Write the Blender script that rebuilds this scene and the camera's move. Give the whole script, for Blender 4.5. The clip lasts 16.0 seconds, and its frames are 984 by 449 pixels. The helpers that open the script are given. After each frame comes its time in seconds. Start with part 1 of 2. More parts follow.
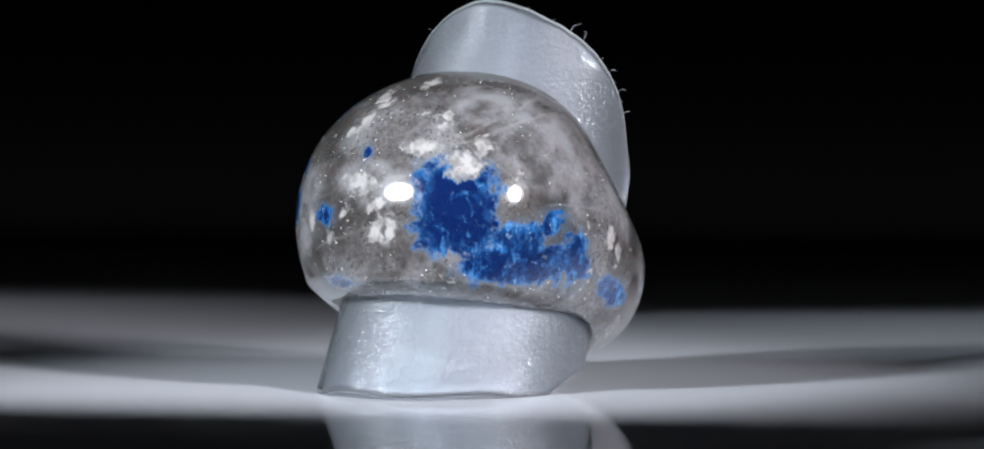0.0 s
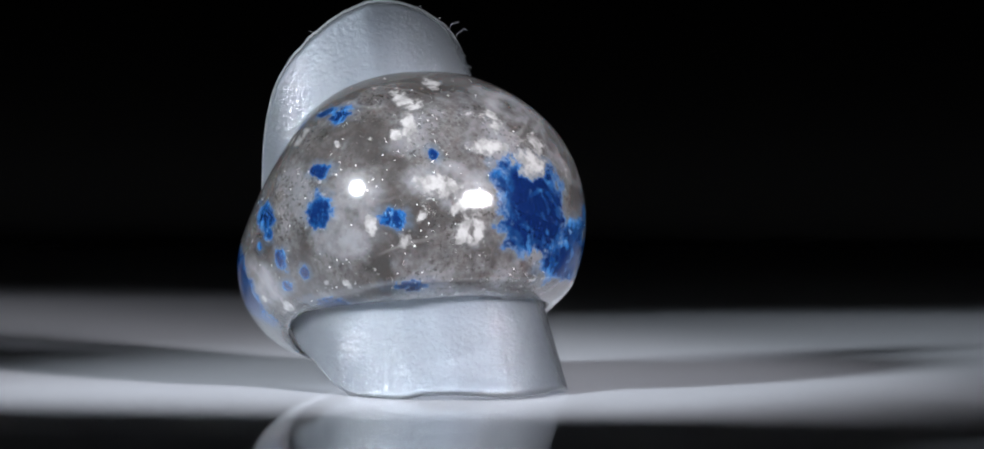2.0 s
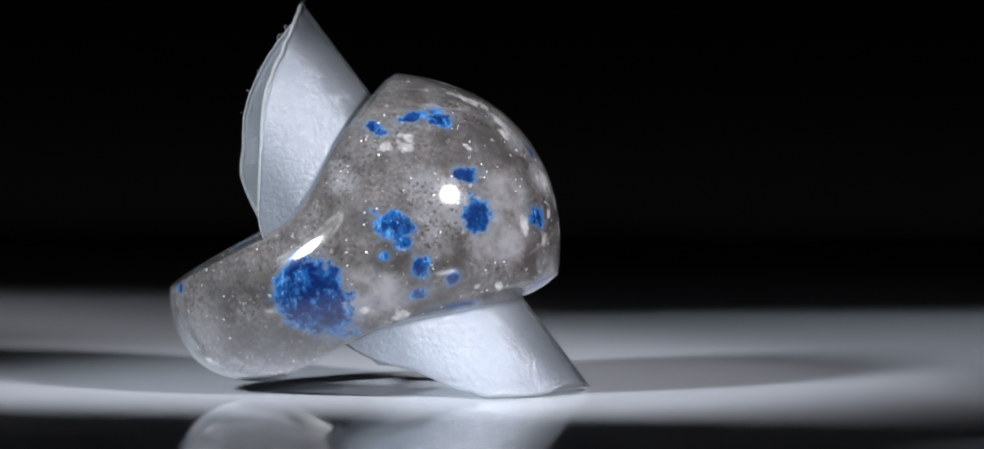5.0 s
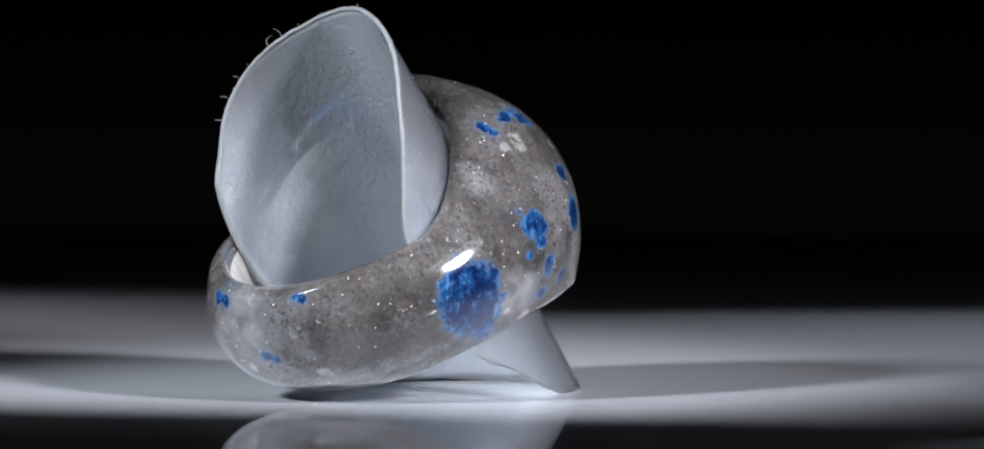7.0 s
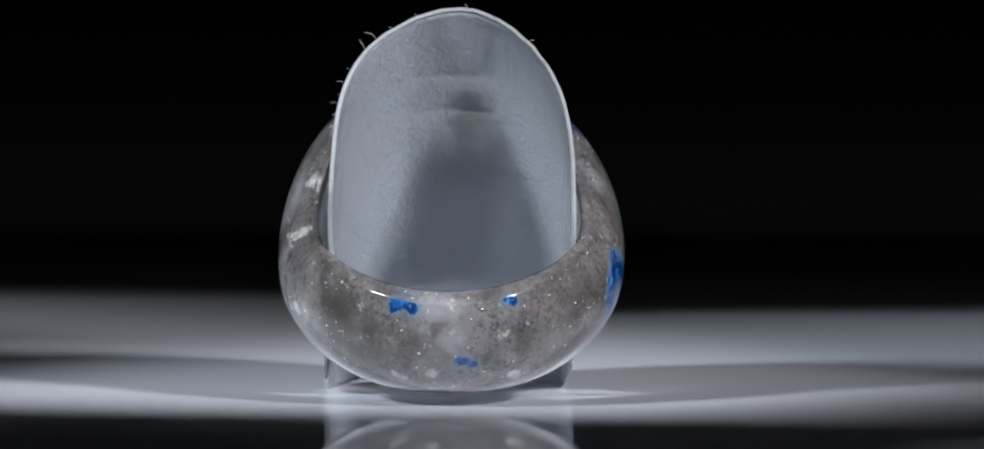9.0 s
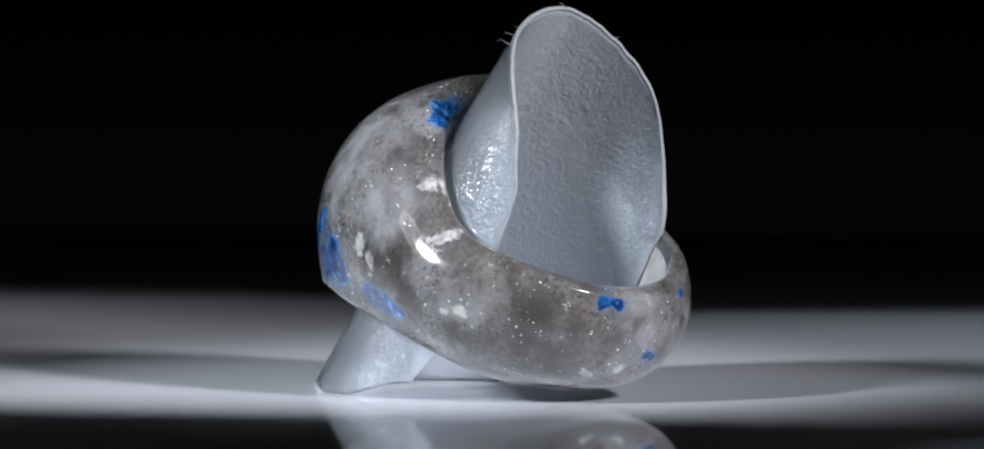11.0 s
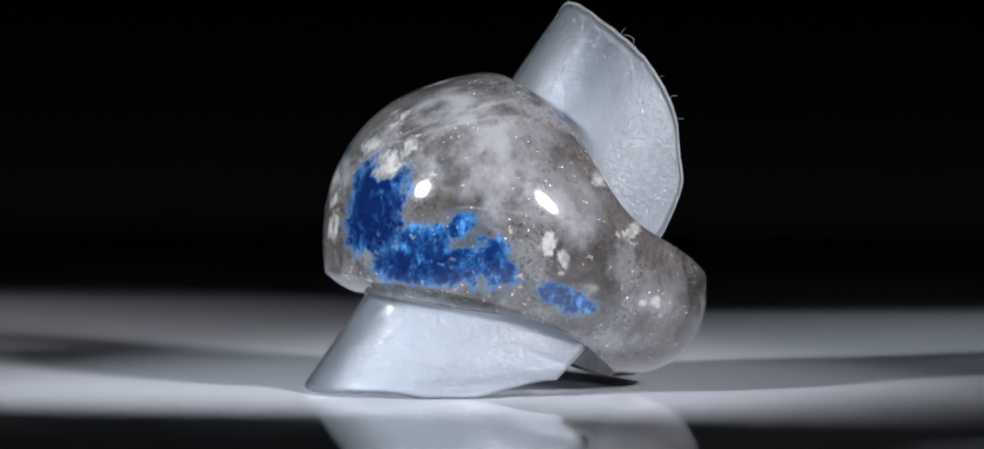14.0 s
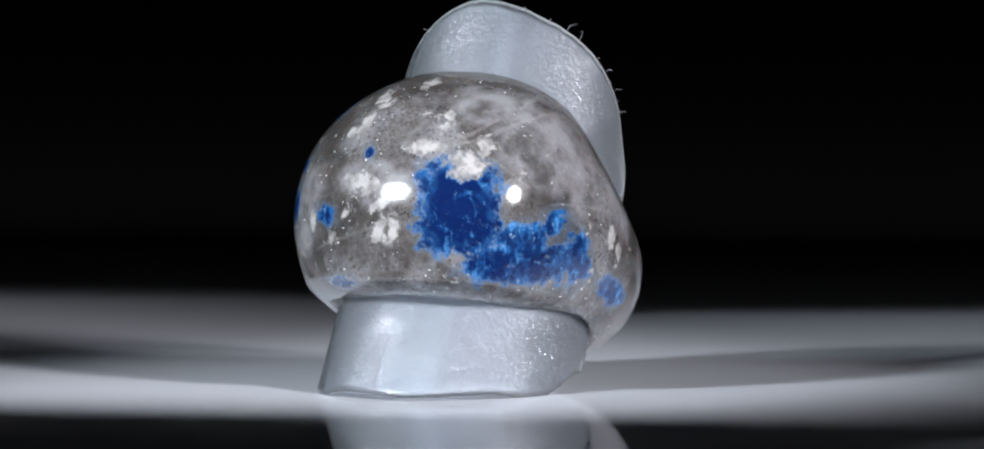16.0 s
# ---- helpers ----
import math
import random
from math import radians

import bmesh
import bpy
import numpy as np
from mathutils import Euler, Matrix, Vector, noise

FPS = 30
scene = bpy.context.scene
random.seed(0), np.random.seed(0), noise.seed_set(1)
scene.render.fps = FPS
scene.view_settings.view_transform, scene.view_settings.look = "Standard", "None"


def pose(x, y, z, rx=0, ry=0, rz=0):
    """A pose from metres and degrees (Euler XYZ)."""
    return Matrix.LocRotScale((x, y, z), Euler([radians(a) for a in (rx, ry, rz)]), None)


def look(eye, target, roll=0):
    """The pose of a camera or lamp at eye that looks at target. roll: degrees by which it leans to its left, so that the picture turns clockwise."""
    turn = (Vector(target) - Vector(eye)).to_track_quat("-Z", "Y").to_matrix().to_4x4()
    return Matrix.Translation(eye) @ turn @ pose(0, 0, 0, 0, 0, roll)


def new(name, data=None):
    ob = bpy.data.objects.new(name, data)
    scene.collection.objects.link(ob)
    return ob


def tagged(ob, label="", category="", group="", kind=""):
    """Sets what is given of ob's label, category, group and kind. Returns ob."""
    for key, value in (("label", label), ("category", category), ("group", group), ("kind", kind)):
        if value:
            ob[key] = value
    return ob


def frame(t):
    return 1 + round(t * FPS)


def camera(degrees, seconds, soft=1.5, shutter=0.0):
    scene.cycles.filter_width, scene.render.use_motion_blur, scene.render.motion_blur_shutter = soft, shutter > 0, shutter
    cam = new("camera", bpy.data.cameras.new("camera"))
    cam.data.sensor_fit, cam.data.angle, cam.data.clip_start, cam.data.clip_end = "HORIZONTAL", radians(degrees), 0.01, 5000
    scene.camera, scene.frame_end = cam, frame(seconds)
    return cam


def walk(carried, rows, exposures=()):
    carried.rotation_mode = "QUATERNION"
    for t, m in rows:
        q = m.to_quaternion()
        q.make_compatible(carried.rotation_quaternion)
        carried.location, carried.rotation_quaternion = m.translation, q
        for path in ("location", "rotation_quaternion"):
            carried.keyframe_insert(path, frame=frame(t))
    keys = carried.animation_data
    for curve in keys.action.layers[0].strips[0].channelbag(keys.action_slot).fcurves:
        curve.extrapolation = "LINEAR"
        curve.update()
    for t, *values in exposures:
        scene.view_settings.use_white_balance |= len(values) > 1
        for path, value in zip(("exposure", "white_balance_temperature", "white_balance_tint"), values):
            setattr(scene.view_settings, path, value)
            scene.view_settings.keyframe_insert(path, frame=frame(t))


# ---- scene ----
# A polished granite-and-azurite dome ring sits on an obliquely cut frosted plastic tube
# that turns slowly on a dark glossy table between two studio lamps.
U = 25.0 / 545.0 * 0.001      # one modelling unit, in metres; the ring is about 25 mm wide

# ---- camera: fixed, macro lens ----
EYE = Vector((0.0, -13000 * U, 973.9 * U))
PITCH, YAW = radians(3.1206), radians(0.3282)
AIM = EYE + Vector((math.sin(YAW) * math.cos(PITCH), math.cos(YAW) * math.cos(PITCH), -math.sin(PITCH)))
cam = camera(6.9024, 16.0, soft=2.0)
cam_pose = look(EYE, AIM, 0.102)
walk(cam, [(0.0, cam_pose), (16.0, cam_pose)])

# ---- world and lamps ----
world = bpy.data.worlds.new("studio_dark")
world.use_nodes = True
world.node_tree.nodes["Background"].inputs["Color"].default_value = (0.6, 0.7, 1.0, 1)
world.node_tree.nodes["Background"].inputs["Strength"].default_value = 0.0005
scene.world = world
scene.view_settings.exposure = 0.0


def spot_lamp(name, eye, target, power, angle, blend, radius, colour):
    data = bpy.data.lights.new(name, "SPOT")
    data.energy, data.spot_size, data.spot_blend = power, radians(angle), blend
    data.shadow_soft_size, data.color = radius, colour
    ob = new(name, data)
    ob.matrix_world = look(eye, target)
    return ob


COOL, WARM = (0.86, 0.925, 1.0), (0.94, 0.935, 1.0)
LAMP_LEFT, LAMP_RIGHT = Vector((-0.268, -0.220, 0.196)), Vector((0.240, -0.264, 0.176))
AIM_LEFT, AIM_RIGHT = Vector((0.004, 0.001, 0.004)), Vector((-0.014, 0.000, 0.004))
spot_lamp("spot_left", LAMP_LEFT, AIM_LEFT, 13.2, 19.0, 1.0, 0.028, COOL)
spot_lamp("spot_right", LAMP_RIGHT, AIM_RIGHT, 13.4, 21.0, 1.0, 0.028, WARM)


# ---- materials ----
def material(name):
    m = bpy.data.materials.new(name)
    m.use_nodes = True
    return m, m.node_tree.nodes, m.node_tree.links, m.node_tree.nodes["Principled BSDF"]


def put(node, **values):
    for key, value in values.items():
        node.inputs[key.replace("_", " ")].default_value = value
    return node


class Graph:
    """Short names for building a node tree."""

    def __init__(self, tree):
        self.n, self.l = tree.nodes, tree.links

    def link(self, value, socket):
        if isinstance(value, bpy.types.NodeSocket):
            self.l.new(value, socket)
        else:
            socket.default_value = value

    def coords(self, size):
        """Object coordinates in steps of size units."""
        at = self.n.new("ShaderNodeTexCoord")
        mul = self.n.new("ShaderNodeVectorMath")
        mul.operation = "SCALE"
        self.l.new(at.outputs["Object"], mul.inputs[0])
        mul.inputs["Scale"].default_value = 1.0 / (size * U)
        return mul.outputs[0]

    def stretch(self, vector, scale):
        mul = self.n.new("ShaderNodeVectorMath")
        mul.operation = "MULTIPLY"
        self.l.new(vector, mul.inputs[0])
        mul.inputs[1].default_value = scale
        return mul.outputs[0]

    def noise(self, size, detail=4.0, rough=0.55, warp=0.0, vector=None):
        node = self.n.new("ShaderNodeTexNoise")
        self.l.new(vector or self.coords(size), node.inputs["Vector"])
        put(node, Scale=1.0, Detail=detail, Roughness=rough, Distortion=warp)
        return node.outputs["Fac"]

    def cells(self, size, feature="F1", vector=None, randomness=1.0):
        node = self.n.new("ShaderNodeTexVoronoi")
        node.feature = feature
        self.l.new(vector or self.coords(size), node.inputs["Vector"])
        put(node, Scale=1.0, Randomness=randomness)
        return node.outputs

    def step(self, value, lo, hi, to_lo=0.0, to_hi=1.0):
        node = self.n.new("ShaderNodeMapRange")
        node.interpolation_type = "SMOOTHSTEP"
        self.link(value, node.inputs["Value"])
        for key, v in (("From Min", lo), ("From Max", hi), ("To Min", to_lo), ("To Max", to_hi)):
            node.inputs[key].default_value = v
        return node.outputs["Result"]

    def math(self, op, a, b=0.0):
        node = self.n.new("ShaderNodeMath")
        node.operation = op
        self.link(a, node.inputs[0])
        self.link(b, node.inputs[1])
        return node.outputs[0]

    def mix(self, fac, a, b):
        node = self.n.new("ShaderNodeMix")
        node.data_type = "RGBA"
        self.link(fac, node.inputs[0])
        for value, socket in ((a, node.inputs[6]), (b, node.inputs[7])):
            self.link(value if isinstance(value, bpy.types.NodeSocket) else (*value, 1.0), socket)
        return node.outputs[2]

    def bump(self, height, strength, distance):
        node = self.n.new("ShaderNodeBump")
        put(node, Strength=strength, Distance=distance * U)
        self.link(height, node.inputs["Height"])
        return node.outputs["Normal"]


def table_material():
    m, n, l, p = material("glossy_grey_acrylic")
    g = Graph(m.node_tree)
    put(p, IOR=1.5)
    tone = g.noise(900, 3)
    l.new(g.mix(tone, (0.80, 0.825, 0.885), (0.86, 0.885, 0.945)), p.inputs["Base Color"])
    l.new(g.step(g.noise(300, 5), 0.3, 0.8, 0.02, 0.05), p.inputs["Roughness"])
    return m


def vein(g, normal, offset, wobble, reach, col):
    """A pale healed crack: a thin wavy sheet through the stone."""
    at = g.coords(1.0)
    dot = g.n.new("ShaderNodeVectorMath")
    dot.operation = "DOT_PRODUCT"
    g.l.new(at, dot.inputs[0])
    dot.inputs[1].default_value = normal
    wave = g.math("MULTIPLY", g.math("SUBTRACT", g.noise(60, 4), 0.5), wobble)
    d = g.math("ABSOLUTE", g.math("ADD", g.math("SUBTRACT", dot.outputs["Value"], offset), wave))
    line = g.math("MULTIPLY", g.step(d, 0.4, 4.5, 1.0, 0.0), g.step(g.noise(reach, 3), 0.44, 0.60))
    split = g.n.new("ShaderNodeSeparateXYZ")
    g.l.new(at, split.inputs[0])
    line = g.math("MULTIPLY", line, g.step(split.outputs[1], -110, 20))
    return g.mix(g.math("MULTIPLY", line, 0.20), col, (0.34, 0.33, 0.325))


def attribute(g, name):
    node = g.n.new("ShaderNodeAttribute")
    node.attribute_name = name
    return node.outputs["Fac"]


def stone_colour(g):
    """Grey smoky quartz with white feldspar clouds, dark mica flecks and tiny glints."""
    smoke = g.step(g.noise(95, 8, 0.6, 0.25), 0.34, 0.68)
    col = g.mix(smoke, (0.040, 0.0365, 0.035), (0.120, 0.115, 0.114))
    grit = g.step(g.noise(9, 7, 0.75, 0.3), 0.38, 0.64)
    col = g.mix(g.math("MULTIPLY", grit, 0.60), col, (0.036, 0.032, 0.030))
    veil = g.step(g.noise(120, 6, 0.62), 0.48, 0.64)
    soft = g.math("MULTIPLY", attribute(g, "cloud"), g.step(g.noise(48, 6, 0.62), 0.30, 0.66, 0.1, 0.85))
    veil = g.math("MAXIMUM", g.math("MULTIPLY", veil, 0.5), soft)
    col = g.mix(veil, col, (0.205, 0.203, 0.215))
    # salt and pepper in patches
    clear = g.math("SUBTRACT", 1.0, attribute(g, "cloud"))
    where = g.math("MULTIPLY", g.step(g.noise(110, 4, 0.6), 0.40, 0.54), clear)
    pepper = g.step(g.noise(6.5, 3, 0.7), 0.54, 0.63)
    col = g.mix(g.math("MULTIPLY", g.math("MULTIPLY", pepper, where), 0.75), col, (0.019, 0.016, 0.014))
    salt = g.step(g.noise(7.5, 2, 0.6, 0.0), 0.655, 0.72)
    col = g.mix(g.math("MULTIPLY", g.math("MULTIPLY", salt, where), 0.4), col, (0.34, 0.325, 0.315))
    chalk = g.math("MULTIPLY", g.step(g.noise(36, 8, 0.7, 0.3), 0.615, 0.66), g.step(g.noise(16, 4, 0.6), 0.40, 0.58))
    col = g.mix(g.math("MULTIPLY", chalk, 0.62), col, (0.37, 0.357, 0.347))
    for normal, offset, wobble, reach in (
            ((0.543, 0.276, -0.793), -338.6, 26, 170), ((-0.291, -0.093, -0.952), -371.0, 16, 210),
            ((-0.392, -0.141, -0.909), -364.5, 30, 150), ((-0.003, -0.129, -0.992), -455.5, 24, 240),
            ((-0.239, 0.211, -0.948), -226.2, 20, 130)):
        col = vein(g, normal, offset, wobble, reach, col)
    black = g.cells(30)
    flecks = g.math("MULTIPLY", g.step(black["Distance"], 0.10, 0.17, 1.0, 0.0), g.step(g.noise(110, 2), 0.52, 0.58))
    col = g.mix(g.math("MULTIPLY", flecks, 0.3), col, (0.018, 0.016, 0.016))
    col = g.mix(g.math("MULTIPLY", attribute(g, "halo"), 0.25), col, (0.10, 0.16, 0.25))
    return col


def stone_material():
    m, n, l, p = material("polished_speckled_granite")
    g = Graph(m.node_tree)
    put(p, IOR=1.54, Coat_Weight=0.35, Coat_Roughness=0.03, Subsurface_Weight=0.15, Subsurface_Scale=0.0008)
    # mica and pyrite grains: rougher near-white specks, their sparkle painted as colour
    grain, fine = g.cells(19), g.cells(9)

    def scattered(cell, share, size):
        split = g.n.new("ShaderNodeSeparateColor")
        l.new(cell["Color"], split.inputs[0])
        big = g.math("MULTIPLY", split.outputs[1], size)
        near = g.math("LESS_THAN", cell["Distance"], g.math("ADD", big, 0.032))
        return g.math("MULTIPLY", near, g.math("LESS_THAN", split.outputs[0], share))

    dots = g.math("MULTIPLY", scattered(grain, 0.34, 0.06), g.step(g.noise(90, 3), 0.42, 0.50))
    fine_glints = g.math("MULTIPLY", scattered(fine, 0.7, 0.11), g.step(g.noise(60, 4, 0.6), 0.44, 0.53))
    speck = g.math("MAXIMUM", dots, fine_glints)
    l.new(g.mix(speck, stone_colour(g), (0.80, 0.79, 0.76)), p.inputs["Base Color"])
    l.new(g.step(speck, 0.3, 0.7, 0.10, 0.32), p.inputs["Roughness"])
    wave = g.bump(g.noise(140, 3), 0.2, 2.0)
    l.new(wave, p.inputs["Normal"])
    return m


def azurite_material():
    m, n, l, p = material("polished_blue_azurite")
    g = Graph(m.node_tree)
    put(p, Roughness=0.09, IOR=1.54, Coat_Weight=0.35, Coat_Roughness=0.03)
    edge = attribute(g, "edge")
    deep = g.math("ADD", g.step(g.noise(30, 6, 0.68, 0.3), 0.40, 0.64, 0.0, 0.85), g.step(edge, 0.6, 1.0, 0.0, 0.30))
    deep = g.math("MINIMUM", g.math("ADD", deep, attribute(g, "tone")), 1.1)
    col = g.mix(deep, (0.0024, 0.0095, 0.052), (0.009, 0.060, 0.185))
    # broken crystals: every grain has its own depth of blue
    grains = g.n.new("ShaderNodeSeparateColor")
    l.new(g.cells(13)["Color"], grains.inputs[0])
    col = g.mix(g.step(grains.outputs[0], 0.35, 0.8, 0.0, 0.75), col, (0.003, 0.012, 0.060))
    fibre = g.noise(30, 5, 0.7, 0.5, g.stretch(g.coords(11), (1.0, 1.0, 0.3)))
    col = g.mix(g.math("MULTIPLY", g.step(fibre, 0.50, 0.64), deep), col, (0.060, 0.20, 0.42))
    pale = g.step(g.noise(10, 6, 0.72), 0.58, 0.68)
    col = g.mix(g.math("MULTIPLY", pale, g.step(deep, 0.0, 0.6, 0.06, 0.7)), col, (0.19, 0.32, 0.47))
    fade = g.step(g.math("ADD", edge, g.math("MULTIPLY", g.math("SUBTRACT", g.noise(7, 4, 0.65), 0.5), 0.8)), 0.80, 1.04)
    rim = g.math("MULTIPLY", g.step(edge, 0.55, 0.95), g.step(g.noise(34, 3), 0.42, 0.60))
    col = g.mix(g.math("MULTIPLY", rim, 0.22), col, (0.035, 0.165, 0.40))
    lace = g.mix(0.32, stone_colour(g), (0.03, 0.14, 0.34))
    col = g.mix(g.math("MULTIPLY", fade, 0.88), col, lace)
    l.new(col, p.inputs["Base Color"])
    return m


def feldspar_material():
    m, n, l, p = material("polished_white_feldspar")
    g = Graph(m.node_tree)
    put(p, Roughness=0.10, IOR=1.54, Coat_Weight=0.35, Coat_Roughness=0.03)
    col = g.mix(g.step(g.noise(22, 5, 0.65), 0.36, 0.62), (0.17, 0.164, 0.161), (0.33, 0.321, 0.314))
    fade = g.step(g.math("ADD", attribute(g, "edge"), g.math("MULTIPLY", g.math("SUBTRACT", g.noise(9, 4), 0.5), 1.3)), 0.5, 1.0)
    l.new(g.mix(g.math("MULTIPLY", fade, 0.9), col, stone_colour(g)), p.inputs["Base Color"])
    return m


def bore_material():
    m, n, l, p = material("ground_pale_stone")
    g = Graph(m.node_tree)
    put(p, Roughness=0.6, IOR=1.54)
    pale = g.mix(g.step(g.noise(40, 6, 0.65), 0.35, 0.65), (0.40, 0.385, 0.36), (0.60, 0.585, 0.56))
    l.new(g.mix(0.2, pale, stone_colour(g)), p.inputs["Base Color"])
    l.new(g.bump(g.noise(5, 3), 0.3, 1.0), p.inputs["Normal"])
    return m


def plastic_material(name, body, frost, relief_depth):
    """Milky plastic: a share that scatters, the rest passes, part of it blurred by the frosted skin."""
    m, n, l, p = material(name)
    g = Graph(m.node_tree)
    tint = g.mix(g.noise(120, 4), (0.745, 0.815, 0.895), (0.805, 0.87, 0.945))
    crinkle = g.noise(8.5, 3, 0.6, 0.5)
    dents = g.noise(26, 2, 0.5)
    height = g.math("ADD", crinkle, g.math("MULTIPLY", dents, 0.5))
    relief = g.bump(height, 0.85, relief_depth)
    put(p, Roughness=0.34, IOR=1.2, Transmission_Weight=1.0, Specular_IOR_Level=0.0)
    l.new(tint, p.inputs["Base Color"])
    l.new(relief, p.inputs["Normal"])
    clear = n.new("ShaderNodeBsdfTransparent")
    clear.inputs["Color"].default_value = (0.97, 0.985, 1.0, 1)

    def blend(share, a, b):
        node = n.new("ShaderNodeMixShader")
        g.link(share, node.inputs[0])
        l.new(a.outputs[0], node.inputs[1])
        l.new(b.outputs[0], node.inputs[2])
        return node

    chalky, soak = n.new("ShaderNodeBsdfDiffuse"), n.new("ShaderNodeBsdfTranslucent")
    for node in (chalky, soak):
        l.new(tint, node.inputs["Color"])
        l.new(relief, node.inputs["Normal"])
    wall = blend(body, blend(frost, clear, p), blend(0.42, chalky, soak))
    # satin sheen of the embossed skin
    sheen = n.new("ShaderNodeBsdfGlossy")
    sheen.inputs["Roughness"].default_value = 0.15
    l.new(relief, sheen.inputs["Normal"])
    amount = n.new("ShaderNodeFresnel")
    amount.inputs["IOR"].default_value = 1.43
    skin = blend(amount.outputs[0], wall, sheen)
    l.new(skin.outputs[0], n["Material Output"].inputs["Surface"])
    return m


def cut_edge_material():
    m, n, l, p = material("rough_cut_plastic")
    g = Graph(m.node_tree)
    put(p, Roughness=0.55, IOR=1.46, Transmission_Weight=0.25)
    l.new(g.mix(g.noise(10, 3), (0.20, 0.212, 0.225), (0.34, 0.352, 0.365)), p.inputs["Base Color"])
    l.new(g.bump(g.noise(6, 3), 0.8, 3.0), p.inputs["Normal"])
    return m


def black_metal_material():
    m, n, l, p = material("matt_black_metal")
    put(p, Base_Color=(0.01, 0.01, 0.01, 1), Roughness=0.8)
    return m


def reflector_material():
    m, n, l, p = material("lit_lamp_reflector")
    put(p, Base_Color=(0.5, 0.5, 0.5, 1), Emission_Color=(1.0, 0.98, 0.96, 1), Emission_Strength=5.5)
    return m


def backdrop_material():
    m, n, l, p = material("black_cloth")
    put(p, Base_Color=(0.004, 0.004, 0.0048, 1), Roughness=0.95)
    return m


TABLE, STONE, CLOTH = table_material(), stone_material(), backdrop_material()
# the tube's inner face is the same plastic, scattering more to look better lit
PLASTIC, INNER_PLASTIC = plastic_material("frosted_plastic", 0.085, 0.28, 4.6), plastic_material("brightened_inner_plastic", 0.32, 0.04, 5.0)
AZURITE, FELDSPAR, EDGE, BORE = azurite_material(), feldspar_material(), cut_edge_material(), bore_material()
BLACK, REFLECTOR = black_metal_material(), reflector_material()


# ---- mesh helpers ----
def mesh_of(name, verts, faces, mat, smooth=True, recalc=True):
    me = bpy.data.meshes.new(name)
    me.from_pydata([tuple(v) for v in verts], [], faces)
    me.materials.append(mat)
    if len(faces) < 60000 and recalc:
        bm = bmesh.new()
        bm.from_mesh(me)
        bmesh.ops.recalc_face_normals(bm, faces=bm.faces[:])
        bm.to_mesh(me)
        bm.free()
    if smooth:
        me.polygons.foreach_set("use_smooth", [True] * len(me.polygons))
    me.update()
    return me


def part(name, me, parent, label=""):
    ob = new(name, me)
    ob.parent = parent
    return tagged(ob, label)


# ---- table and backdrop ----
def slab(name, x0, x1, y0, y1, z0, z1, mat):
    bm = bmesh.new()
    bmesh.ops.create_cube(bm, size=1.0)
    for v in bm.verts:
        v.co = ((x0 + x1) / 2 + v.co.x * (x1 - x0), (y0 + y1) / 2 + v.co.y * (y1 - y0), (z0 + z1) / 2 + v.co.z * (z1 - z0))
    me = bpy.data.meshes.new(name)
    bm.to_mesh(me)
    bm.free()
    me.materials.append(mat)
    return new(name, me)


tagged(slab("floor", -1.2, 1.2, -0.9, 1.2, -0.02, 0.0, TABLE), "smooth glossy grey acrylic table top", "table top", kind="structure")
tagged(slab("backdrop", -1.2, 1.2, 1.2, 1.22, -0.02, 1.4, CLOTH), "unlit black cloth backdrop behind the table", "backdrop", kind="structure")

# ---- studio lamps, out of view, with added cards that cut their beams ----
def floor_point(x, y):
    return Vector((x * U, y * U, 0.0))


def beam_card(lamp, eye, p, q, outward, near=0.76, wide=0.05):
    """An added, unseen black card whose straight edge ends the beam along the table line from p to q."""
    a, b = eye.lerp(floor_point(*p), near), eye.lerp(floor_point(*q), near)
    out = Vector((*outward, 0.0)).normalized() * wide
    up = Vector((0, 0, 0.0008))
    verts = [a, b, b + out, a + out, a + up, b + up, b + out + up, a + out + up]
    faces = [(3, 2, 1, 0), (4, 5, 6, 7), (0, 1, 5, 4), (1, 2, 6, 5), (2, 3, 7, 6), (3, 0, 4, 7)]
    return part("beam_card", mesh_of("beam_card", verts, faces, BLACK, False), lamp)


def lamp_ring(lamp, eye, aim, radius, width):
    m = look(eye, aim)
    verts, faces, n = [], [], 48
    for i in range(n):
        a = 2 * math.pi * i / n
        for r, z in ((radius - width / 2, 0.004), (radius + width / 2, 0.0), (radius + width / 2, 0.006), (radius - width / 2, 0.010)):
            verts.append(m @ Vector((math.cos(a) * r, math.sin(a) * r, z)))
    for i in range(n):
        a, b = 4 * i, 4 * ((i + 1) % n)
        for j in range(4):
            k = (j + 1) % 4
            faces.append((a + j, a + k, b + k, b + j))
    return part("reflector", mesh_of("reflector", verts, faces, REFLECTOR), lamp, "bright round lamp reflector rim")


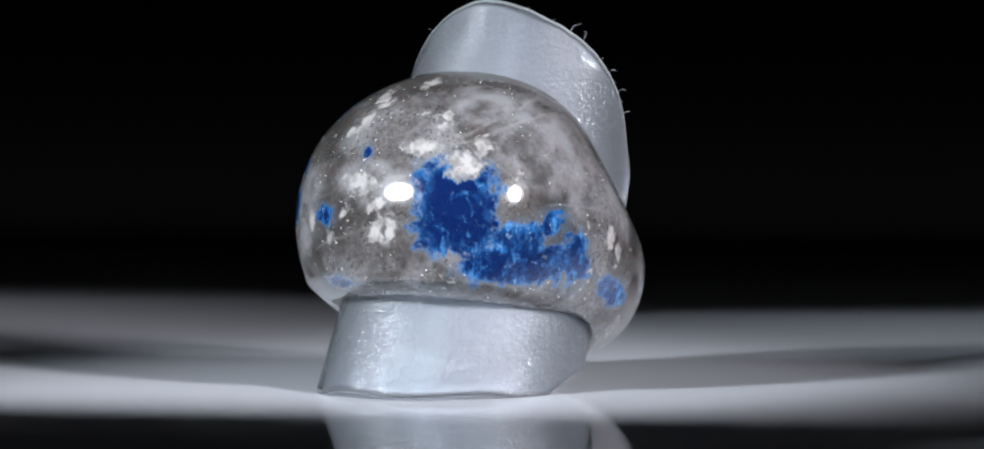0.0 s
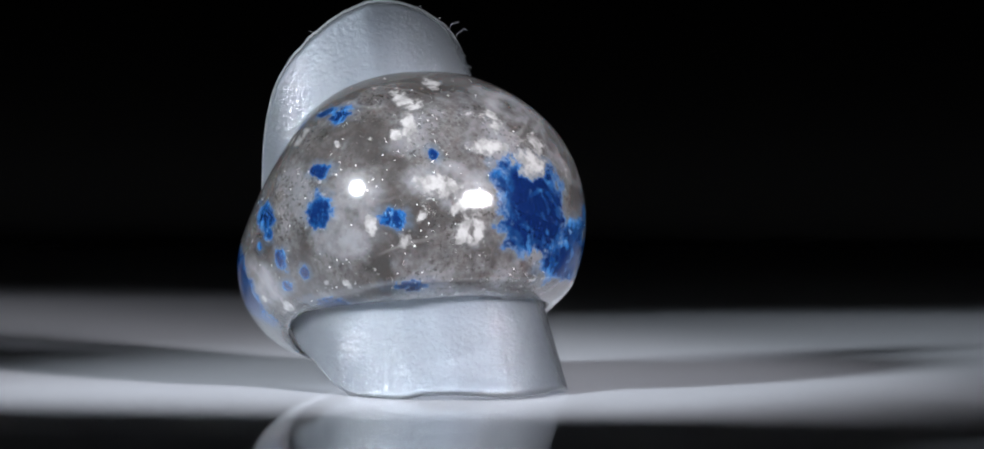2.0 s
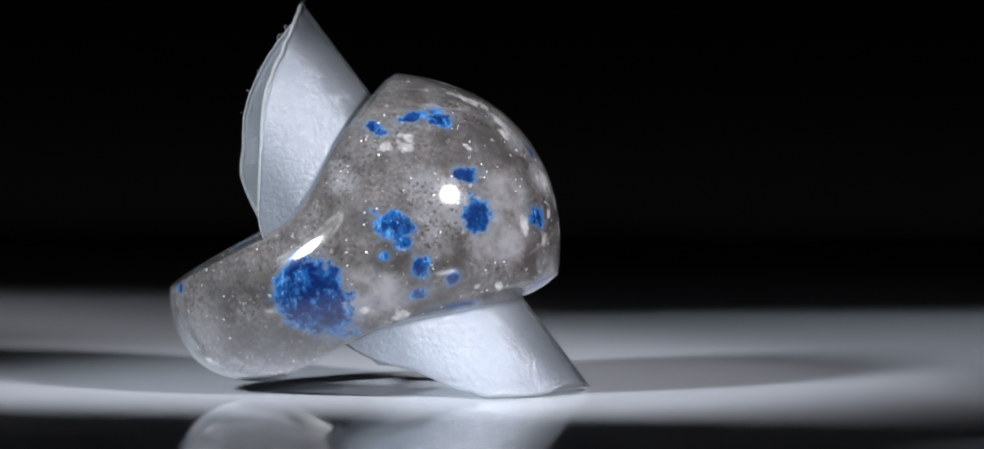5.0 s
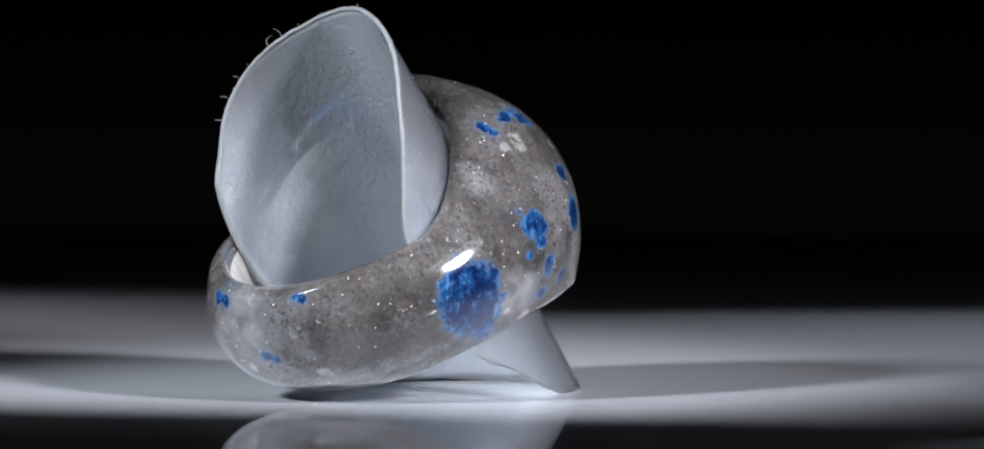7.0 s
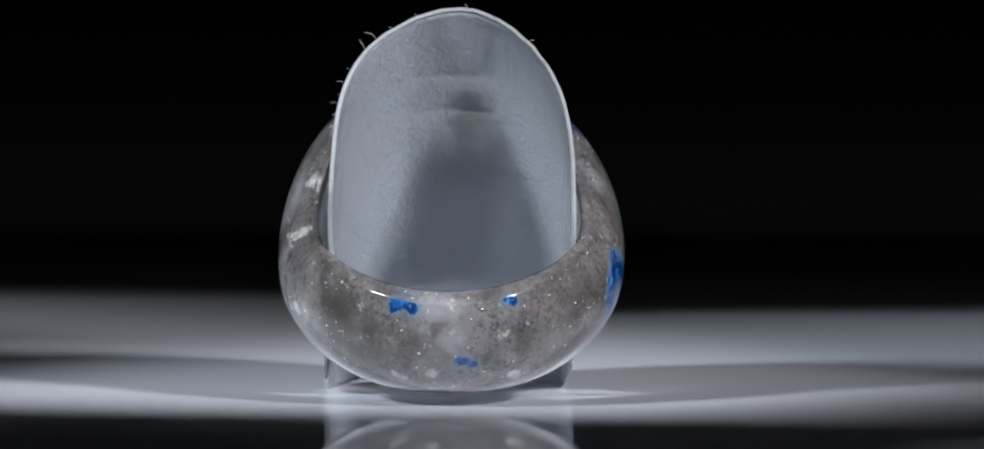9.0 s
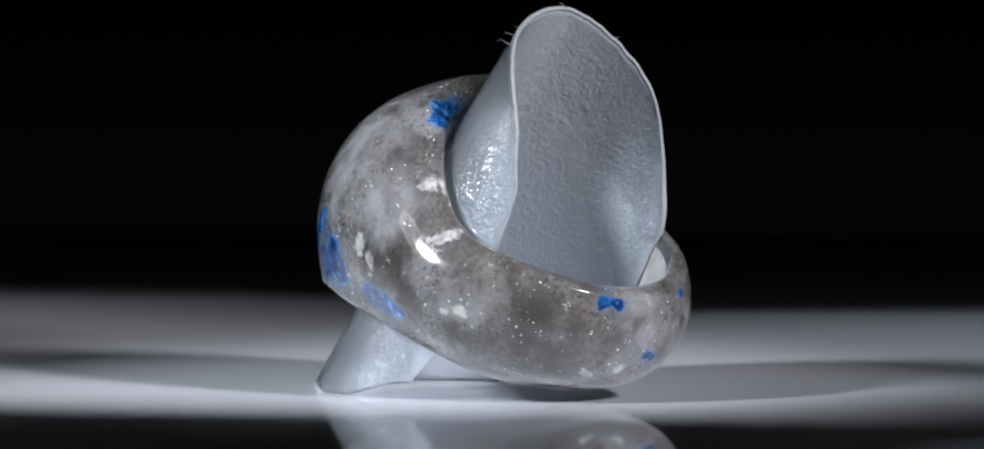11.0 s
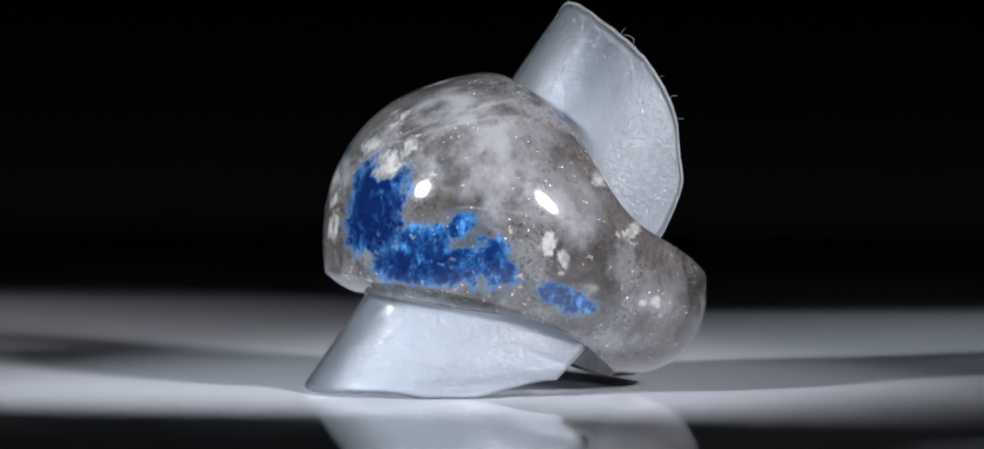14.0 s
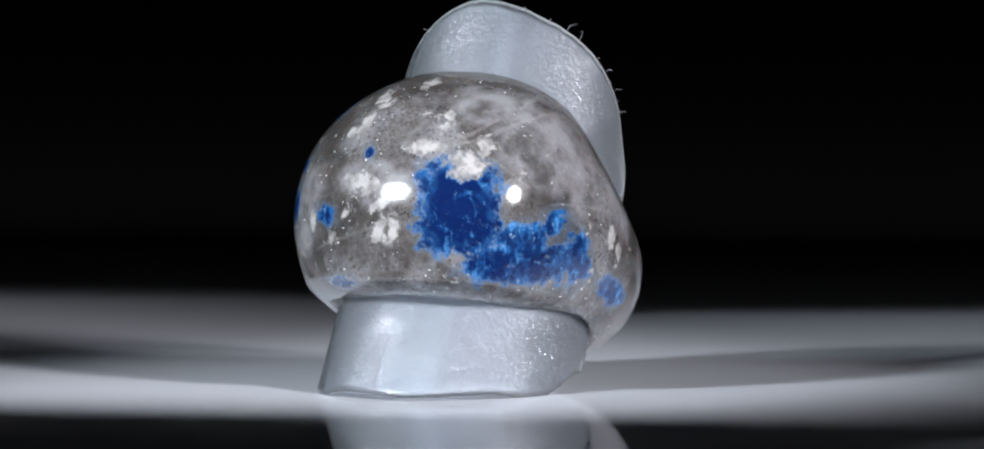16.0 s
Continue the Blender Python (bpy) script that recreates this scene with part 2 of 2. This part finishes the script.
def studio_lamp(eye, aim, lines):
    lamp = tagged(new("studio_lamp"), "black studio spot lamp with added beam-cutting cards, switched on", "lamp", "lamps round the table")
    lamp_ring(lamp, eye, aim, 0.074, 0.006)
    for line in lines:
        beam_card(lamp, eye, *line)
    beam_card(lamp, eye, (-3600, 2600), (3600, 2600), (0, 1), 0.76, 0.09)
    return lamp


studio_lamp(LAMP_LEFT, AIM_LEFT, (((-1600, -150), (900, -675), (-0.1, -1)), ((350, -680), (1700, 1670), (0.87, -0.5)), ((-1430, -600), (170, 2300), (-0.87, 0.5), 0.62)))
studio_lamp(LAMP_RIGHT, AIM_RIGHT, (((-1600, -150), (1600, -760), (-0.2, -1)), ((1420, -500), (20, 2700), (0.92, 0.4), 0.62),
                                    ((150, -680), (1000, -60), (0.55, -0.83), 0.66)))

# ---- the tilted frame in which ring and tube are built ----
# s runs up the axis of the finger hole, d across it away from the dome, w sideways.
SIN, COS = math.sin(radians(36.87)), math.cos(radians(36.87))
MID = 11.0


def place(s, d, w):
    f, h = 2 + SIN * s + COS * d, 83 + COS * s - SIN * d
    return Vector((w + MID, -f, h)) * U


def ramp(x, pairs):
    """Smooth curve through a few pairs."""
    xs, ys = zip(*pairs)
    slopes = np.gradient(np.array(ys, float), np.array(xs, float))
    i = int(np.clip(np.searchsorted(xs, x) - 1, 0, len(xs) - 2))
    h = xs[i + 1] - xs[i]
    t = min(max((x - xs[i]) / h, 0.0), 1.0)
    return ((2 * t**3 - 3 * t**2 + 1) * ys[i] + (t**3 - 2 * t**2 + t) * h * slopes[i]
            + (3 * t**2 - 2 * t**3) * ys[i + 1] + (t**3 - t**2) * h * slopes[i + 1])


# ---- ring ----
UPPER = ((-205, 386), (-123, 360), (-47, 328), (49, 302), (94, 299), (155, 309), (230, 321), (300, 329))
LOWER = ((-215, -33), (-146, 7), (-53, 51), (103, 93), (207, 104), (270, 112))
HOLE_D, HOLE_R = 55.0, 204.0


def ring_profile(phi):
    c, sn = math.cos(phi), math.sin(phi)
    k = (1 + c) / 2                       # 1 at the dome, 0 at the shank
    full = min(max((k - 0.2) / 0.6, 0.0), 1.0)
    e = 2 / (2 + (0.23 if sn > 0 else 0.34) * full * full * (3 - 2 * full))
    d_out, w_out = 20 - 318 * math.copysign(abs(c)**e, c), (275 if sn > 0 else 272) * math.copysign(abs(sn)**e, sn)
    d_in, w_in = HOLE_D - HOLE_R * c, HOLE_R * sn
    n = Vector((d_out - d_in, w_out - w_in)).normalized()
    n = (n + Vector((-c, sn)) * 1.0).normalized()
    side = abs(sn)
    sag_lo = 88 * k + 75 * (1 - k) - 36 * side**2
    sag_hi = 105 * k + 37 * (1 - k) - 14 * side**2
    lip = d_out - n[0] * 0.5 * (sag_lo + sag_hi)
    lo, hi = ramp(lip, LOWER), ramp(lip, UPPER)
    mid = lo + (hi - lo) * (0.49 * k + 0.53 * (1 - k))
    pts = []
    # outer wall
    steps = 130
    for i in range(steps + 1):
        v = -1 + 2 * i / steps
        v = math.sin(v * math.pi / 2) * 0.35 + v * 0.65
        s = mid + (hi - mid) * v if v > 0 else mid + (mid - lo) * v
        sag = sag_hi if v > 0 else sag_lo
        off = sag * abs(v)**2.1
        pts.append((s, d_out - n[0] * off, w_out - n[1] * off))
    first, last = pts[0], pts[-1]
    hole = lambda s: (s, d_in, w_in)
    # faces and hole wall, with eased edges
    top_in, low_in = hole(hi - 4), hole(lo + 4)
    for i in range(1, 7):
        t = i / 7
        bulge = 4 * math.sin(math.pi * t)
        pts.append((last[0] + (top_in[0] - last[0]) * t + bulge, last[1] + (top_in[1] - last[1]) * t, last[2] + (top_in[2] - last[2]) * t))
    for i in range(0, 13):
        t = i / 12
        ease = 6 * (abs(2 * t - 1))**6
        s = top_in[0] + (low_in[0] - top_in[0]) * t
        pts.append((s, d_in - ease * c * 0.8, w_in + ease * sn * 0.8))
    for i in range(1, 7):
        t = i / 7
        bulge = 4 * math.sin(math.pi * t)
        pts.append((low_in[0] + (first[0] - low_in[0]) * t - bulge, low_in[1] + (first[1] - low_in[1]) * t, low_in[2] + (first[2] - low_in[2]) * t))
    return pts


def stone_grid():
    around = 640
    rows = [[place(*q) for q in ring_profile(2 * math.pi * i / around)] for i in range(around)]
    n = len(rows[0])
    verts = [v for row in rows for v in row]
    faces = []
    for i in range(around):
        a, b = i * n, ((i + 1) % around) * n
        for j in range(n):
            k = (j + 1) % n
            faces.append((a + j, a + k, b + k, b + j))
    return verts, faces


VERTS, FACES = stone_grid()
SECTION = len(ring_profile(0.0))
whole = mesh_of("whole_ring", VERTS, FACES, STONE)
XYZ = np.array([tuple(v) for v in VERTS])
NORMALS = np.array([tuple(v.vector) for v in whole.vertex_normals])
FACE_ARRAY = np.array(FACES)
UNITS = XYZ / U
RAGGED = np.array([noise.noise(Vector(q) / 20.0) + 0.6 * noise.noise(Vector(q) / 8.0 + Vector((9, 2, 5))) + 0.3 * noise.noise(Vector(q) / 4.0) for q in UNITS])
CLOUDS, HALO, TONE, RIM = np.zeros(len(XYZ)), np.zeros(len(XYZ)), np.zeros(len(XYZ)), np.ones(len(XYZ))
OWNER = np.full(len(FACES), -1)
INLAYS = []


def seen_from(turn):
    """Sideways place, height and facing of each point of the stone when it is turned so far."""
    c, sn = math.cos(radians(turn)), math.sin(radians(turn))
    return UNITS[:, 0] * c - UNITS[:, 1] * sn, UNITS[:, 2], -(NORMALS[:, 0] * sn + NORMALS[:, 1] * c)


def blot(turn, x, h, rx, ry, lean, power, ragged):
    """Distance from a ragged blot's middle: 1 on its edge."""
    px, ph, facing = seen_from(turn)
    c, sn = math.cos(radians(lean)), math.sin(radians(lean))
    a, b = (px - x) * c + (ph - h) * sn, -(px - x) * sn + (ph - h) * c
    d = (np.abs(a / rx)**power + np.abs(b / ry)**power)**(1 / power)
    d = d + RAGGED * ragged * np.clip(20.0 / min(rx, ry), 0.45, 1.15)
    return np.where(facing > 0.0, d, 9.0)


def inlay(name, mat, label, turn, x, h, rx, ry, lean, power):
    global RIM, HALO
    d = blot(turn, x, h, rx, ry, lean, power, 0.50)
    inside = (d[FACE_ARRAY].mean(axis=1) < 1.0)
    OWNER[inside] = len(INLAYS)
    INLAYS.append((name, mat, label))
    corner = FACE_ARRAY[inside].ravel()
    TONE[corner] = -0.38 if min(rx, ry) > 68 else -0.12 if max(rx, ry) > 60 else 0.1
    RIM[corner] = np.minimum(RIM[corner], np.clip(d[corner], 0, 1)) if mat is AZURITE else np.clip(d[corner], 0, 1)
    if mat is AZURITE:
        HALO = np.maximum(HALO, np.clip(1 - (d - 1) * min(rx, ry) / 9.0, 0, 1))


def azurite(*shape):
    inlay("azurite_inclusion", AZURITE, "vivid blue azurite spot in the polished stone", *shape)


def feldspar(*shape):
    inlay("feldspar_inclusion", FELDSPAR, "white feldspar spot in the polished stone", *shape)


def cloud(*shape):
    global CLOUDS
    d = blot(*shape, 0.3)
    CLOUDS = np.maximum(CLOUDS, np.clip((1.25 - d) / 0.6, 0, 1))


# each blot: turn, sideways place, height, half width, half height, lean, squareness
cloud(359, -9, 150, 46, 34, 0, 2)
cloud(78, 63, 304, 48, 62, 0, 2)
cloud(55, 356, 133, 24, 34, 0, 2)
cloud(246, 10, 311, 50, 44, 0, 2)
cloud(123, 232, 298, 40, 40, 0, 2)
cloud(314, -299, 122, 26, 60, 0, 2)
cloud(101, 305, 162, 44, 30, 0, 2)
cloud(155, 60, 458, 58, 28, 0, 3)
cloud(155, 150, 395, 75, 62, -35, 3)
cloud(155, 218, 330, 26, 60, 0, 2)
cloud(155, -120, 330, 40, 30, 0, 2)
cloud(246, 120, 345, 44, 28, 0, 2)
cloud(246, 5, 250, 60, 34, 0, 2)
cloud(246, -210, 170, 60, 40, 0, 2)
azurite(156, 18, 302, 70, 78, 0, 4)
azurite(156, 112, 211, 90, 33, 0, 3)
azurite(156, 118, 248, 44, 30, 0, 2)
azurite(156, 170, 270, 15, 19, -20, 2)
azurite(156, 206, 214, 22, 40, 0, 3)
azurite(123, 222, 158, 46, 20, -22, 2)
azurite(189, -108, 284, 13, 15, 0, 2)
azurite(189, -88, 179, 28, 8, 0, 2)
azurite(189, -49, 383, 8, 9, 0, 2)
azurite(189, 220, 274, 8, 20, 0, 2)
azurite(235, -201, 427, 10, 9, 0, 2)
azurite(235, -102, 443, 20, 13, 0, 2)
azurite(235, -99, 356, 20, 11, 0, 2)
azurite(235, -89, 294, 25, 26, 0, 3)
azurite(235, -221, 279, 30, 22, -20, 2)
azurite(235, -205, 252, 12, 12, 0, 2)
azurite(235, -178, 213, 18, 18, 0, 2)
azurite(235, -176, 170, 15, 9, 0, 2)
azurite(235, -124, 193, 10, 10, 0, 2)
azurite(235, -235, 230, 7, 7, 0, 2)
azurite(235, -90, 146, 34, 8, 0, 2)
azurite(314, 41, 166, 52, 67, 0, 2)
azurite(314, 96, 444, 11, 9, 0, 2)
azurite(359, -74, 161, 14, 11, 0, 2)
azurite(359, 101, 170, 9, 7, 0, 2)
azurite(314, -343, 161, 7, 10, 0, 2)
azurite(51, 22, 450, 26, 24, 0, 2)
azurite(246, 74, 286, 16, 14, 0, 2)
azurite(359, 34, 73, 16, 10, 0, 2)
azurite(359, -74, 398, 34, 40, 0, 2)
azurite(359, -58, 208, 22, 26, 0, 2)
feldspar(156, 35, 369, 34, 23, 0, 2)
feldspar(156, -33, 394, 27, 14, 0, 2)
feldspar(189, -24, 491, 18, 8, 0, 2)
feldspar(189, -69, 458, 20, 9, 10, 2)
feldspar(189, -84, 420, 12, 25, 0, 2)
feldspar(189, 60, 428, 12, 10, 0, 2)
# this one is a lamp highlight painted on as a white spot
feldspar(189, -49, 333, 27, 15, 0, 2)
feldspar(189, -152, 271, 11, 15, 0, 2)
feldspar(189, -5, 270, 15, 25, -30, 2)
feldspar(189, -104, 415, 11, 9, 0, 2)
feldspar(235, -177, 401, 17, 11, 0, 2)
feldspar(235, 89, 337, 32, 15, -20, 2)
feldspar(359, -18, 54, 14, 9, 0, 2)
feldspar(359, 108, 54, 10, 10, 0, 2)
feldspar(359, -206, 345, 15, 15, 0, 2)
feldspar(359, -241, 256, 8, 17, 0, 2)
feldspar(55, 23, 343, 21, 14, 0, 2)
feldspar(55, 46, 260, 21, 14, 0, 2)
feldspar(55, 78, 149, 26, 8, 0, 2)
feldspar(55, -68, 216, 9, 19, 0, 2)
feldspar(78, 41, 221, 10, 21, 30, 2)
feldspar(78, 212, 148, 17, 9, 0, 2)
feldspar(101, 255, 259, 18, 14, 0, 2)
feldspar(123, 310, 262, 13, 15, -20, 2)
feldspar(67, 326, 50, 9, 9, 0, 2)
feldspar(155, -124, 430, 28, 8, 55, 2)
feldspar(155, -95, 468, 20, 6, 35, 2)
feldspar(155, -90, 268, 11, 28, 0, 2)
feldspar(155, -112, 303, 18, 8, 40, 2)
feldspar(155, 262, 248, 9, 20, 0, 2)
feldspar(155, 4, 442, 12, 10, 0, 2)
feldspar(155, 58, 394, 19, 18, 0, 2)
feldspar(246, -140, 415, 11, 9, 0, 2)
feldspar(246, -170, 400, 13, 7, 0, 2)
feldspar(246, -45, 398, 12, 4, -30, 2)
feldspar(246, 150, 265, 7, 22, 0, 2)
feldspar(246, 110, 290, 6, 13, 0, 2)
feldspar(246, 95, 250, 9, 13, 0, 2)
feldspar(246, -155, 135, 17, 13, 0, 2)
feldspar(246, 0, 178, 13, 7, 0, 2)
feldspar(246, -40, 180, 8, 6, 0, 2)
feldspar(246, -215, 145, 9, 6, 0, 2)


def piece(name, mask, mat):
    """A mesh of the chosen faces of the stone, with the whole stone's normals and colour fields."""
    chosen = FACE_ARRAY[mask]
    used, index = np.unique(chosen, return_inverse=True)
    me = mesh_of(name, XYZ[used], [tuple(f) for f in index.reshape(chosen.shape).tolist()], mat, recalc=False)
    for key, field in (("cloud", CLOUDS), ("halo", HALO), ("edge", RIM), ("tone", TONE)):
        me.attributes.new(key, "FLOAT", "POINT").data.foreach_set("value", field[used].astype(np.float32))
    me.normals_split_custom_set_from_vertices([tuple(v) for v in NORMALS[used]])
    return me


def largest_island(mask):
    """Gives stray specks of an inlay back to the stone."""
    ids = np.nonzero(mask)[0]
    at = {}
    for i in ids:
        for v in FACES[i]:
            at.setdefault(v, []).append(i)
    left, best = set(ids.tolist()), []
    while left:
        todo = [left.pop()]
        island = list(todo)
        while todo:
            for v in FACES[todo.pop()]:
                for j in at[v]:
                    if j in left:
                        left.remove(j)
                        todo.append(j)
                        island.append(j)
        if len(island) > len(best):
            best = island
    OWNER[mask] = -1
    OWNER[np.array(best)] = int(OWNER_ID)


for OWNER_ID in range(len(INLAYS)):
    if (OWNER == OWNER_ID).any():
        largest_island(OWNER == OWNER_ID)


def build_ring():
    steps = np.arange(len(FACES)) % SECTION
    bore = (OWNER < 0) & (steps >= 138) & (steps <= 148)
    ob = tagged(new("ring", piece("ring", (OWNER < 0) & ~bore, STONE)), "polished grey granite dome ring with blue azurite spots", "ring")
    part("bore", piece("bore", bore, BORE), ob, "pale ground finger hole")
    for i, (name, mat, label) in enumerate(INLAYS):
        if (OWNER == i).any():
            part(name, piece(name, OWNER == i, mat), ob, label)
    return ob


ring = build_ring()
bpy.data.meshes.remove(whole)

# ---- tube ----
TOP_CUT = ((-141, 560), (-54, 536), (30, 474), (75, 420), (122, 348), (152, 246))
LOW_CUT = ((-141, -192), (-60, -146), (0, -103), (49, -40), (110, 30), (152, 75))


# slow waves round the tube by which its two cuts leave those curves
TOP_WAVE = (14.5, -22.2, 8.3, 2.3, -3.3, -1.3, 10.3, 6.0, -11.8, 1.2, 5.2)
LOW_WAVE = (8.7, -18.9, 19.2, 2.1, -43.9, 11.2, 33.6, -11.7, -5.0)


def wave(a, terms):
    total = terms[0]
    for k in range(1, len(terms) // 2 + 1):
        total += terms[2 * k - 1] * math.cos(k * a) + terms[2 * k] * math.sin(k * a)
    return total


def tube_section(a, grow):
    """Point of the tube's cross-section at angle a from its front, grown outwards."""
    r = 197 + grow
    d, w = -math.cos(a) * r, math.sin(a) * r
    if d > 0:                              # squashed flat at the back, with rounded corners
        back = 99.1 + grow
        d = back * (-math.cos(a))**0.28
        w = math.copysign(r * abs(math.sin(a))**0.28, math.sin(a))
    return 56 + d, w


def tube_point(a, shell, u, lift=0.0):
    """Point of the tube at angle a, on a shell inside its outer wall, u of the way up."""
    d, w = tube_section(a, shell)
    d0, w0 = tube_section(a, 0.0)
    lo, hi = ramp(d0, LOW_CUT), ramp(d0, TOP_CUT)
    hi -= 70 * min(max(w0 / 150, 0.0), 1.0) * min(max((d0 + 141) / 170, 0.0), 1.0)
    if w0 > 0:
        lo += 46 * (w0 / 197) * min(max((d0 + 60) / 60, 0.0), 1.0)
    else:
        lo += 26 * (w0 / 197) * min(max((d0 + 80) / 120, 0.0), 1.0)
    back = min(max((-math.cos(a) - 0.15) / 0.5, 0.0), 1.0)
    hi += wave(a, TOP_WAVE) * (1 - back) - 28 * back + 9 * max(-math.sin(a), 0.0)
    lo += 90 * min(max((-math.cos(a) - 0.25) / 0.3, 0.0), 1.0) + wave(a, LOW_WAVE)
    lo = max(min(lo, 112), (d * SIN - 82) / COS)                            # the cut stands on the table
    wob = 1.5 * noise.noise(Vector((math.cos(a) * 9, math.sin(a) * 9, 3.0))) + 1.2 * noise.noise(Vector((math.cos(a) * 40, math.sin(a) * 40, 1.0)))
    s = lo + (hi + wob - lo) * u + lift
    x = min(max((s - 150) / 330, 0.0), 1.3)
    d += 8.2 * x * min(max(d / 150, 0.0), 1.0)                   # opens a little at the back
    thin = 1.0 - 0.006 * x - 0.056 * x**3                        # narrows towards the top
    return place(s, d, w * thin + 0.024 * (s - 180))      # leans a little sideways


WALL = 6.0


def build_tube():
    around, along = 480, 60
    verts, faces = [], []
    for shell in (0.0, -WALL):
        for i in range(around):
            a = 2 * math.pi * i / around
            for j in range(along + 1):
                verts.append(tube_point(a, shell, j / along, -2.5 if j == along else 0.0))
    n = along + 1
    half = around * n
    for i in range(around):
        a, b = i * n, ((i + 1) % around) * n
        for j in range(along):
            faces.append((a + j, b + j, b + j + 1, a + j + 1))
            faces.append((half + a + j, half + a + j + 1, half + b + j + 1, half + b + j))
        faces.append((a + along, b + along, half + b + along, half + a + along))
        faces.append((b, a, half + a, half + b))
    me = mesh_of("plastic_tube", verts, faces, PLASTIC)
    me.materials.append(INNER_PLASTIC)
    for poly in me.polygons:
        if min(poly.vertices) >= half:
            poly.material_index = 1
    ob = new("plastic_tube", me)
    tagged(ob, "frosted translucent plastic tube cut obliquely, standing on the table", "tube")
    # the rough white cut along the upper mouth
    verts, faces = [], []
    shape = ((0.6, -2.3), (0.4, 1.6), (-WALL * 0.3, 3.0), (-WALL * 0.7, 3.0), (-WALL - 0.4, 1.6), (-WALL - 0.6, -2.3))
    for i in range(around):
        a = 2 * math.pi * i / around
        for shell, lift in shape:
            verts.append(tube_point(a, shell, 1.0, lift))
    n = len(shape)
    for i in range(around):
        a, b = i * n, ((i + 1) % around) * n
        for j in range(n):
            k = (j + 1) % n
            faces.append((a + j, b + j, b + k, a + k))
    part("cut_edge", mesh_of("cut_edge", verts, faces, EDGE), ob, "rough whitish cut edge")
    # lint and burrs along the cut
    rng = random.Random(4)
    for degrees, length, bend in ((-44, 22, 0.5), (-52, 30, -0.6), (-34, 9, 0.3), (-71, 14, 0.4), (-76, 9, -0.3), (-80, 15, 0.5), (-84, 10, -0.4),
                                  (-88, 12, 0.6), (-64, 9, 0.2), (6, 11, 0.5), (41, 10, -0.4), (-20, 8, 0.4)):
        fibre(ob, radians(degrees), length, bend, rng)
    return ob


def fibre(tube_thing, a, length, bend, rng):
    root = tube_point(a, -WALL / 2, 1.0)
    d, w = tube_section(a, 0.0)
    out = (place(0, d, w) - place(0, 56, 0)).normalized()
    up = (place(1, 0, 0) - place(0, 0, 0)).normalized()
    along = Vector((-out.y, out.x, 0)).normalized()
    verts, faces, n = [], [], 9
    for i in range(n):
        t = i / (n - 1)
        c = root + (out * 0.9 * t + up * (0.25 * t + 0.3 * math.sin(3 * t)) + along * bend * t * t + up * 0.06 * math.sin(t * 11 + length)) * length * U
        r = (0.9 - 0.5 * t) * U
        for k in range(4):
            b = k * math.pi / 2
            verts.append(c + (up * math.cos(b) + along * math.sin(b)) * r)
    for i in range(n - 1):
        for k in range(4):
            j = (k + 1) % 4
            faces.append((4 * i + k, 4 * i + j, 4 * i + 4 + j, 4 * i + 4 + k))
    part("lint_fibre", mesh_of("lint_fibre", verts, faces, EDGE), tube_thing, "tiny white lint fibre")


tube = build_tube()

# ---- what moves ----
RATE, BACK = 22.606, 9.05


def motions():
    rows = [(float(t), pose(0, 0, 0, 0, 0, RATE * (t - BACK))) for t in range(17)]
    walk(ring, rows)
    walk(tube, rows)


motions()
